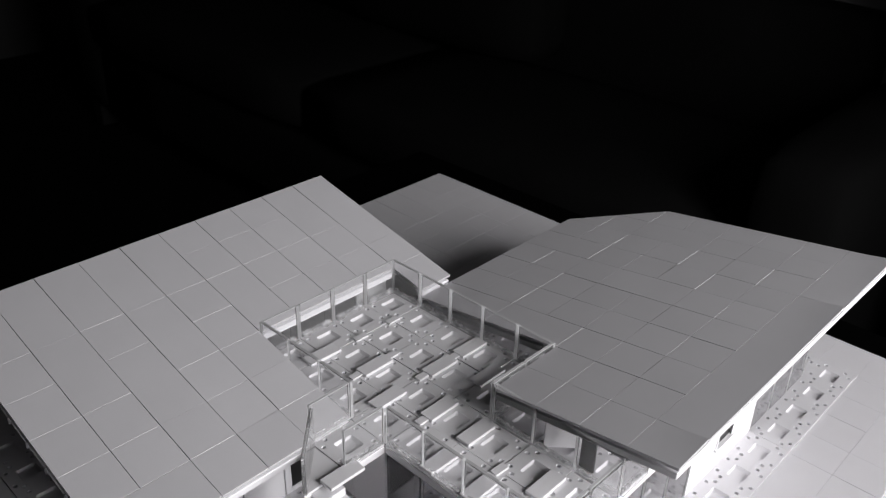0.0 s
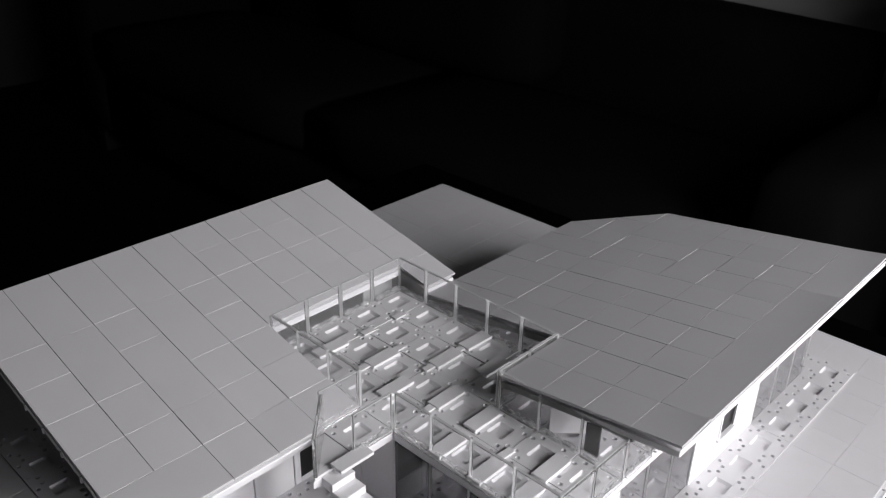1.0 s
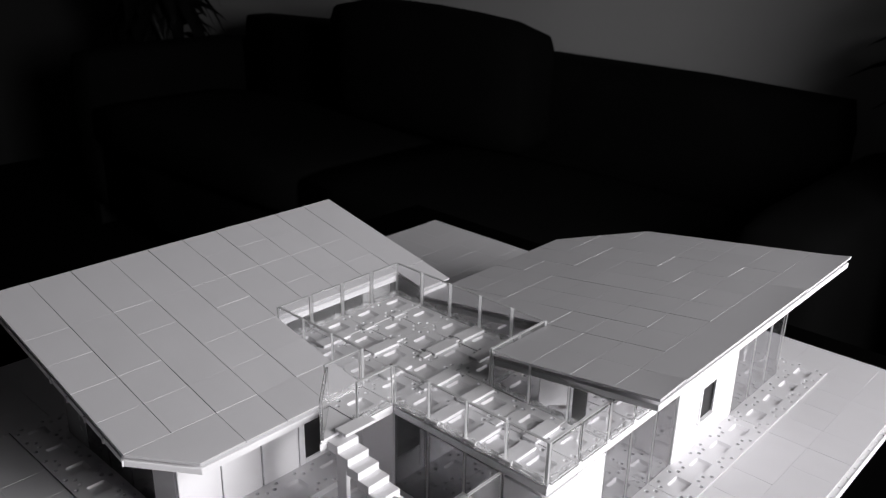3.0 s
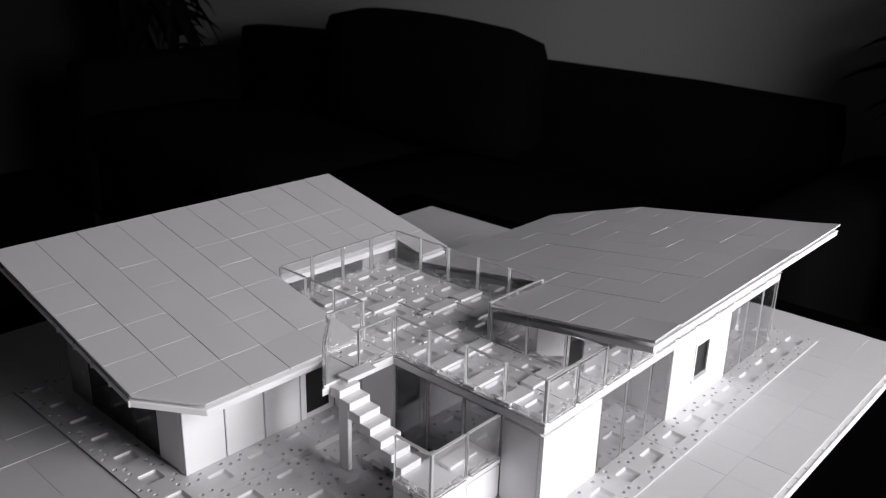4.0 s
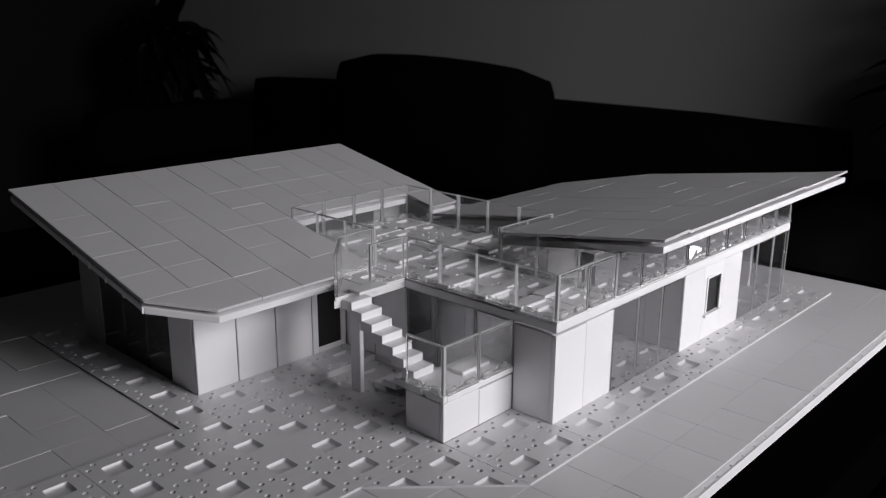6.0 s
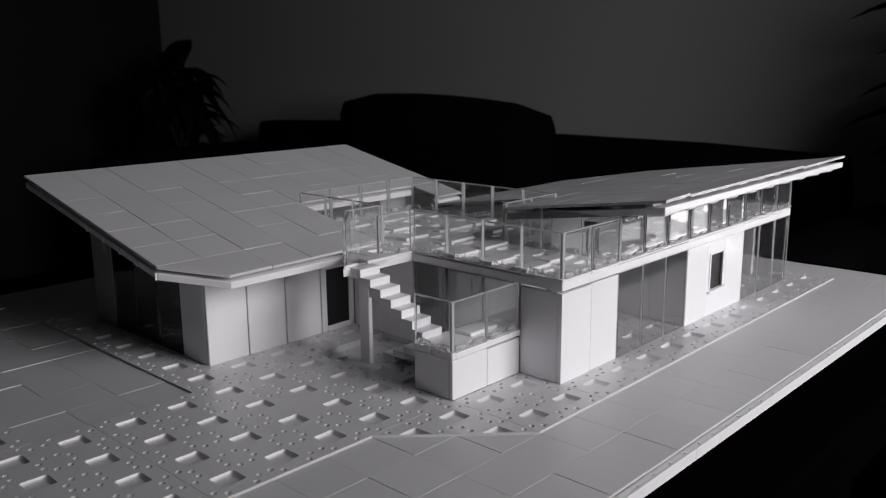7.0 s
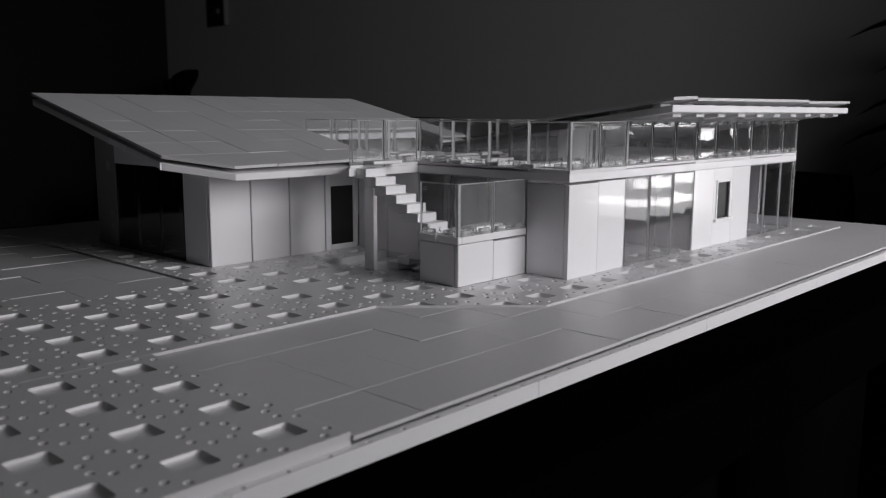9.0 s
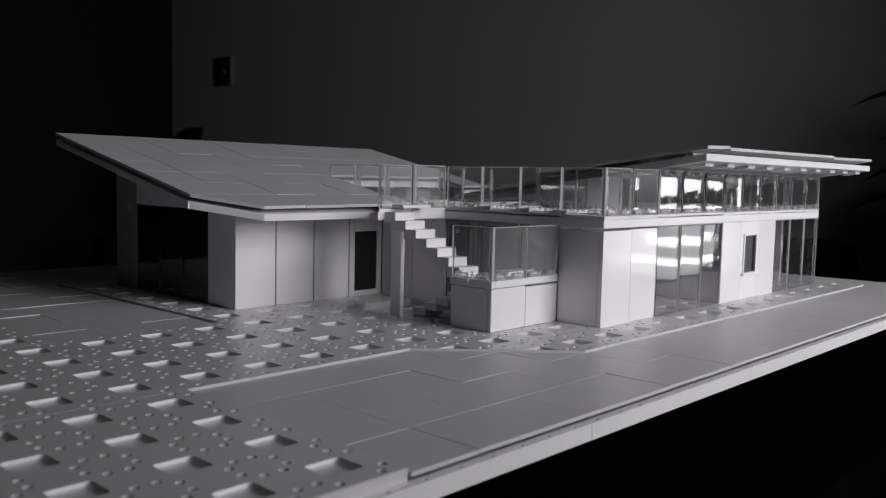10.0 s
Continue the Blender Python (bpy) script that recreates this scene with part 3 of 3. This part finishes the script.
# east wing, ground floor
w = wall_thing("long_wall", 5, -6, "bright white wall panels of the long wing")
panel(w, "y", -6, 4, 5, 0, ZW - 0.045, 1, g=0.001)
panel(w, "y", -6, 5, 6, 0, ZW - 0.03, 1, mat=MIRRORY)
panel(w, "y", -6, 9, 10, 0, ZW, 1, g=0.001)
panel(w, "y", -6, 11, 12, 0, ZW, 1, g=0.001)
win = thing("model_window", 10.5, -6, G, "white model window with a black pane and sill", "model window")
for nm, args in (("frame_base", (10.001, -6, G, 10.999, -5.91, 0.6)), ("frame_head", (10.001, -6, 1.5, 10.999, -5.91, ZW)), ("frame_side", (10.001, -6, 0.6, 10.17, -5.91, 1.5)), ("frame_side", (10.85, -6, 0.6, 10.999, -5.91, 1.5))):
    part(nm, box(*args, 0.006), WHITE, win)
for nm, args in (("trim", (10.13, -6.025, 0.6, 10.19, -6.003, 1.54)), ("trim", (10.83, -6.025, 0.6, 10.89, -6.003, 1.54)), ("trim", (10.19, -6.025, 1.48, 10.83, -6.003, 1.54)), ("sill", (10.06, -6.07, 0.53, 10.97, -6.003, 0.6))):
    part(nm, box(*args, 0.006), WHITE, win)
part("pane", box(10.17, -5.965, 0.6, 10.85, -5.94, 1.5), BLACK, win, "glossy black pane")
w2 = wall_thing("gable_wall", 4, -5.5, "white end panel of the long wing")
panel(w2, "x", 4, -5.91, -5, 0, ZW - 0.045, 1)
for i in (6, 7, 8, 12, 13, 14):
    glass_pane("y", -5.96, i, i + 1, 0, ZW, "grey tinted full-height window pane in the long wall", feet=False, group="long wall window panes", name="window_pane", mat=WINDOW)
for j in (-5, -4, -3):
    glass_pane("x", 4.04, j, j + 1, 0, ZW, "grey tinted full-height window pane beside the stairs", feet=False, group="courtyard window panes", name="window_pane", mat=SMOKE)
w = wall_thing("end_wall", 15, -3, "white panels closing the far end")
for j in range(-5, 1):
    panel(w, "x", 15, j, j + 1, 0, ZW, -1)
glass_pane("x", 14.96, -5.91, -5.0, 0, ZW, "clear window pane at the far corner", feet=False, group="long wall window panes", name="window_pane")
w = wall_thing("rear_wall", 12, 0, "white rear panels of the long wing")
for i in range(9, 15):
    panel(w, "y", 0, i, i + 1, 0, ZW, 1)
w = wall_thing("window_backing_wall", 7, -2, "white inner wall panels behind the windows")
for i in range(5, 9):
    panel(w, "y", -2.0, i, i + 1, 0, ZW, 1)
w = wall_thing("partition_wall", 9, -4, "white partition inside the long wing")
for j in (-6, -5, -4, -3):
    if j == -3:
        panel(w, "x", 9, -3, -2.1, 0, ZW, 1)
        continue
    panel(w, "x", 9, j + (0.1 if j == -6 else 0), j + 1, 0, ZW, 1)
    panel(w, "x", 12, j + (0.1 if j == -6 else 0), j + 1, 0, ZW, -1)

# ---- deck over the ground floor ----
deck = thing("roof_deck", 6, -3, ZW, "white moulded deck panels with bright edge band", "model deck")
for pts in ([(4, -6), (15, -6), (15, 0), (8, 0), (8, 2), (4, 2)], [(2, -2), (3.994, -2), (3.994, -1), (3, -1)]):
    part("deck_slab", prism(pts, ZW + 0.004, ZD - 0.06, bevel=0.01), WHITE, deck)
DC = [(i, j) for i in range(4, 8) for j in range(-6, 2)] + [(3, -2)] + [(i, j) for i in range(8, 15) for j in range(-6, 0)]
cell_bm = stud_plate(0, 0, 1, 1, 0, 0.058, gap=0.009)
for v in cell_bm.verts:
    v.co.x -= 0.5
    v.co.y -= 0.5
DECKCELL = mesh_from("deck_panel", cell_bm, DECK)
for i, j in DC:
    piece("deck_panel", DECKCELL, deck, i + 0.5, j + 0.5, ZD + rng.uniform(0.0, 0.022), (rng.gauss(0, 0.004), rng.gauss(0, 0.004), rng.gauss(0, 0.005)))
part("deck_panel", prism([(2.05, -1.985), (2.985, -1.985), (2.985, -1.05)], ZD - 0.06, ZD, bevel=0.006), DECK, deck)
bar_me = mesh_from("cover_strip", box(-0.4, -0.17, 0, 0.4, 0.17, 0.07, 0.01), WHITE)
for bx, by in ((5.5, -0.05), (6.5, -1.05), (7.48, -1.05), (7.0, -2.0), (4.95, -1.05), (5.46, -2.05), (5.46, -3.05), (4.4, -3.1), (4.4, -4.1), (4.4, -5.0), (2.85, -2.1), (4.95, 1.05), (5.3, -4.9)):
    piece("cover_strip", bar_me, deck, bx, by, ZD + 0.013, (0, 0, rng.gauss(0, 0.01)), "narrow white cover strip")

joint_me = mesh_from("joint_strip", box(-0.17, -0.09, 0, 0.17, 0.09, 0.04, 0.008), WHITE)
for bx, by in ((6.0, 0.98), (6.0, -0.02), (6.0, -1.03), (7.0, 0.98), (7.0, -1.02), (5.0, -0.02), (5.0, 0.97), (5.0, -2.04), (5.02, -4.03)):
    piece("joint_strip", joint_me, deck, bx, by, ZD + 0.016, (0, 0, rng.gauss(0, 0.02)), "short white joint strip")

# clear railing round the deck
RAIL = "clear acrylic railing pane standing on the deck edge"
ZR = 2.96
runs = [("y", 2.0, 4, 8), ("x", 8.0, -3, 2), ("y", -3.0, 6, 8), ("x", 6.0, -6, -3), ("x", 4.0, -1, 2), ("y", -1.0, 3, 4), ("y", -2.0, 3, 4), ("x", 4.0, -6, -2)]
for axis, at, a, b in runs:
    for k in range(a, b):
        far = at in (2.0, 8.0)
        glass_pane(axis, at + (-0.05 if far else 0.05), k, k + 1, ZD + 0.012, ZR, RAIL, group="railing panes", rib=0.047 if far else 0.011, inset=0.001 if far else 0.012, ring=k == -1)
for k in range(4, 15):
    glass_pane("y", -5.95, k, k + 1, ZD + 0.012, ZR, "clear acrylic pane along the outer deck edge", group="outer edge panes", mat=WAVY if k > 5 else None, twist=-0.03 if k < 6 else -0.02 if k < 9 else 0.0, dish=0.014, top_clip=k > 5)
for j in range(-6, 0):
    glass_pane("x", 14.95, j, j + 1, ZD + 0.012, min(ZR, 3.437 - 0.143 * (j + 8) - 0.31), "clear acrylic pane closing the upper room", group="outer edge panes")
# skew pane at the head of the stairs
g = thing("glass_panel", 2.5, -1.5, ZD, "clear acrylic pane set skew at the stair head", "glass panel", "railing panes")
own = box(-0.67, -0.035, 0, 0.67, 0.035, 0.9, 0.012)
bmesh.ops.transform(own, matrix=Matrix.Translation((2.53, -1.53, ZD + 0.012)) @ Matrix.Rotation(math.pi / 4, 4, "Z"), verts=own.verts)
o = part("pane", own, CLEAR, g)
o.visible_shadow = False
# panels in the upper room
d = thing("upper_door", 6.4, -4.48, ZD, "small white door leaf ajar behind the glass", "model door")
own = box(-0.38, -0.03, 0, 0.38, 0.03, 0.72, 0.012)
bmesh.ops.transform(own, matrix=Matrix.Translation((6.4, -4.48, ZD + 0.014)) @ Matrix.Rotation(math.radians(-48), 4, "Z"), verts=own.verts)
part("leaf", own, WHITE, d)
part("dark_leaf", box(6.2, -5.32, ZD + 0.014, 6.25, -5.0, ZD + 0.72, 0.01), BLACK, d, "black leaf")


# ---- stairs ----
box_wall = thing("stair_podium", 3, -4.5, G, "white low podium under the stair landing", "model podium")
part("side_panel", box(2, -4.9, G, 2.09, -4.02, 0.74, 0.012), WHITE, box_wall)
part("front_panel", box(2, -5, G, 2.99, -4.91, 0.74, 0.012), WHITE, box_wall)
part("front_panel", box(3.0, -5, G, 3.99, -4.91, 0.712, 0.012), WHITE, box_wall)
part("landing_slab", box(2.09, -5.01, 0.755, 3.995, -4.0, 0.89, 0.012), WHITE, box_wall)
for a, b in ((-5.01, -4.56), (-4.44, -4.0)):
    part("slab_end", box(1.985, a, 0.755, 2.088, b, 0.89, 0.012), WHITE, box_wall)
part("edge_clip", box(2.03, -4.55, 0.76, 2.088, -4.45, 0.9, 0.004), WHITE, box_wall)
for a in (2, 3):
    glass_pane("y", -4.95, a, a + 1, 0.892, 1.85, "clear acrylic railing pane on the stair landing", group="landing panes")
glass_pane("x", 2.05, -5, -4, 0.892, 1.85, "clear acrylic railing pane on the stair landing", group="landing panes", ring=True)


def flight(name, x0, x1, ytop, ztop, n, run, rise, label):
    """Steps going down towards smaller y, with a stepped underside."""
    st = thing(name, (x0 + x1) / 2, ytop - n * run / 2, ztop - n * rise, label, "model stairs")
    for k in range(n):
        ya, yb = ytop - k * run, ytop - (k + 1) * run
        z = ztop - k * rise
        part("step", box(x0, yb, z - 1.3 * rise, x1, ya + 0.05, z, 0.007), WHITE, st)
    return st


st = flight("staircase", 2.2, 2.75, -2.0, 1.99, 7, 0.295, 0.158, "white model staircase up to the deck")
part("column", box(2.59, -2.08, G - 0.143, 2.7, -1.78, 1.783, 0.012), WHITE, st, "flat white support post")
lo = thing("lower_staircase", 3.3, -3.1, G - 0.143, "small white steps down from the landing", "model stairs")
for k in range(6):
    ya = -3.99 + k * 0.315
    z = 0.69 - 0.138 * k
    part("step", box(2.95, ya - 0.04, max(G - 0.141, z - 0.155), 3.5, ya + 0.315, z, 0.007), WHITE, lo)
piece("cover_strip", bar_me, box_wall, 3.35, -4.42, 0.893, (0, 0, 0.0), "narrow white cover strip")


# ---- roofs ----
def roof(name, tiles, outline, yref, zref, slope, label, seed, lift, block=0.45):
    """A single-pitch roof: slab with fascia, spacer blocks and separate tiles (x, y, x end, y end). z = zref + slope * (y - yref)."""
    r = random.Random(seed)
    th = thing(name, sum(p[0] for p in outline) / len(outline), sum(p[1] for p in outline) / len(outline), zref - 0.3, label, "model roof")
    ang = math.atan(slope)

    def zat(y):
        return zref + slope * (y - yref)

    def shear(bm):
        for v in bm.verts:
            v.co.z += zat(v.co.y)
        return bm

    part("roof_slab", shear(prism(outline, -0.29, -0.145, bevel=0.012)), WHITE, th)
    for i, j, k, l in tiles:
        x, y = (i + k) / 2, (j + l) / 2
        up, tip, pitch = lift(i, j, k)
        loose = 1.0 / (k - i)
        piece("roof_tile", tile(k - i, (l - j) / math.cos(ang), 0.06, 0.0065), th, x, y, zat(y) + up / 2 + r.uniform(-0.003, 0.004),
              (ang - pitch / (l - j) + r.gauss(0, 0.0016), r.gauss(0, 0.0018) * loose - tip, r.gauss(0, 0.0012) * loose))
        for a in range(i, k):
            for c in range(j, l):
                part("spacer", shear(box(a + 0.3, c + block, -0.143, a + 0.7, c + block + 0.18, -0.064)), WHITE, th)
    return th, shear


def west_lift(i, j, k):
    """How far a tile stands up, how much it tips sideways, and how far its outer edge is lifted."""
    return (0.008 * (i + 2), 0.008, 0.008 * (i + 2)) if j == -1 else (0.0, 0.0, 0.0)


def east_lift(i, j, k):
    return (0.0, 0.0, 0.0)


# cross joints of each column of the west roof, from the eave up
WEST = {-1: (0, 1, 2, 3, 4, 6), 0: (0, 1, 2, 4, 6), 1: (-1, 0, 1, 3, 4, 6), 2: (-1, 0, 1, 2, 4, 6), 3: (-1, 0, 1, 2, 3, 4, 6), 4: (2, 4, 5, 6),
        5: (2, 3, 4, 5, 6), 6: (2, 3, 4, 5, 6), 7: (2, 3, 4, 6), 8: (1, 2, 3, 6)}
west_tiles = [(i, a, i + 1, b) for i, cuts in WEST.items() for a, b in zip(cuts, cuts[1:])]
Lout = [(0.02, -0.97), (3.98, -0.97), (3.98, 2.03), (8.02, 2.03), (8.02, 1.03), (8.97, 1.03), (8.97, 5.97), (-0.985, 5.97), (-0.985, 0.02)]
th, shear = roof("west_roof", west_tiles, Lout, -1.0, 2.072, 0.2115, "white tiled single-pitch roof of the model's wing", 3, west_lift, block=0.4)
corner = shear(prism([(-0.99, -0.008), (-0.01, -0.992), (0.994, -0.992), (0.994, -0.008)], -0.06, 0.0, bevel=0.004))
for v in corner.verts:
    v.co.z -= 0.012 * (v.co.x + 1) * v.co.y
part("roof_tile", corner, TILE, th)
for y in (0.03, 0.75, 1.45, 2.15, 2.85):
    part("fascia_joint", shear(box(-1.02, y, -0.285, -0.986, y + 0.035, -0.15)), WHITE, th)
blank = {(i, j) for i in (6, 7) for j in range(-3, 1)} | {(15, -1), (15, 0), (14, 0)}
pairs = {(8, -3), (11, -4), (12, -1), (14, -3)}  # tiles two modules deep
east_tiles = []
for i in range(6, 16):
    for j in range(-6, 1):
        if (i, j) not in blank and (i, j - 1) not in pairs:
            east_tiles.append((i, j, i + 1, j + 2 if (i, j) in pairs else j + 1))
Rout = [(6.03, -6.97), (15.97, -6.97), (15.97, -1.0), (14.0, 0.97), (8.03, 0.97), (8.03, -3.03), (6.03, -3.03)]
th, shear = roof("east_roof", east_tiles, Rout, -7.0, 3.437, -0.143, "white tiled single-pitch roof of the long wing", 5, east_lift)
for pts in ([(15.01, -0.99), (15.98, -0.99), (15.01, -0.02)], [(14.01, 0.01), (14.98, 0.01), (14.01, 0.98)], ):
    part("roof_tile", shear(prism(pts, -0.06, 0.0, bevel=0.006)), TILE, th)
# long tiles along the outer eave, each with its far end standing up
for a, b in ((6, 7), (7, 13), (13, 16)):
    long_tile = box(a + 0.006, -6.994, -0.06, b - 0.006, -6.004, 0.0)
    bmesh.ops.subdivide_edges(long_tile, edges=long_tile.edges[:], cuts=6, use_grid_fill=True)
    for v in shear(long_tile).verts:
        v.co.z += 0.034 * (v.co.x - a) / (b - a) * (-6 - v.co.y) ** 2
    part("roof_tile", long_tile, TILE, th)
    for i in range(a, b):
        part("spacer", shear(box(i + 0.3, -6.55, -0.143, i + 0.7, -6.37, -0.064)), WHITE, th)
# upper walls under the east roof
w = wall_thing("upper_wall", 11, -0.5, "white upper panels under the low edge of the roof", ZD)
for i in range(8, 14):
    panel(w, "y", 0.0, i, i + 1, ZW, 2.1, -1)
# tabs under the outer eave
for i in range(6, 16):
    part("eave_tab", shear(box(i + 0.35, -6.8, -0.36, i + 0.7, -6.45, -0.291, 0.01)), WHITE, th)
# added dark sheets stand in for the shade inside the roof gap
w = wall_thing("gap_shade", 6, 2.4, "black and grey sheets added as the shade in the gap under the roof", ZW)
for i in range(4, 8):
    panel(w, "y", 2.3, i, i + 1, ZW, 2.4, 1, mat=BLACK if i < 7 else SHADEGREY)
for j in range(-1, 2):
    panel(w, "x", 3.7, j, j + 1, ZW, 1.86 + 0.2 * (j + 1), -1, mat=SHADEGREY)
w = wall_thing("east_gable", 8, 3.5, "white end panels of the wing")
for j in range(2, 5):
    panel(w, "x", 8.9, j, j + 1, 0, 2.3, -1)
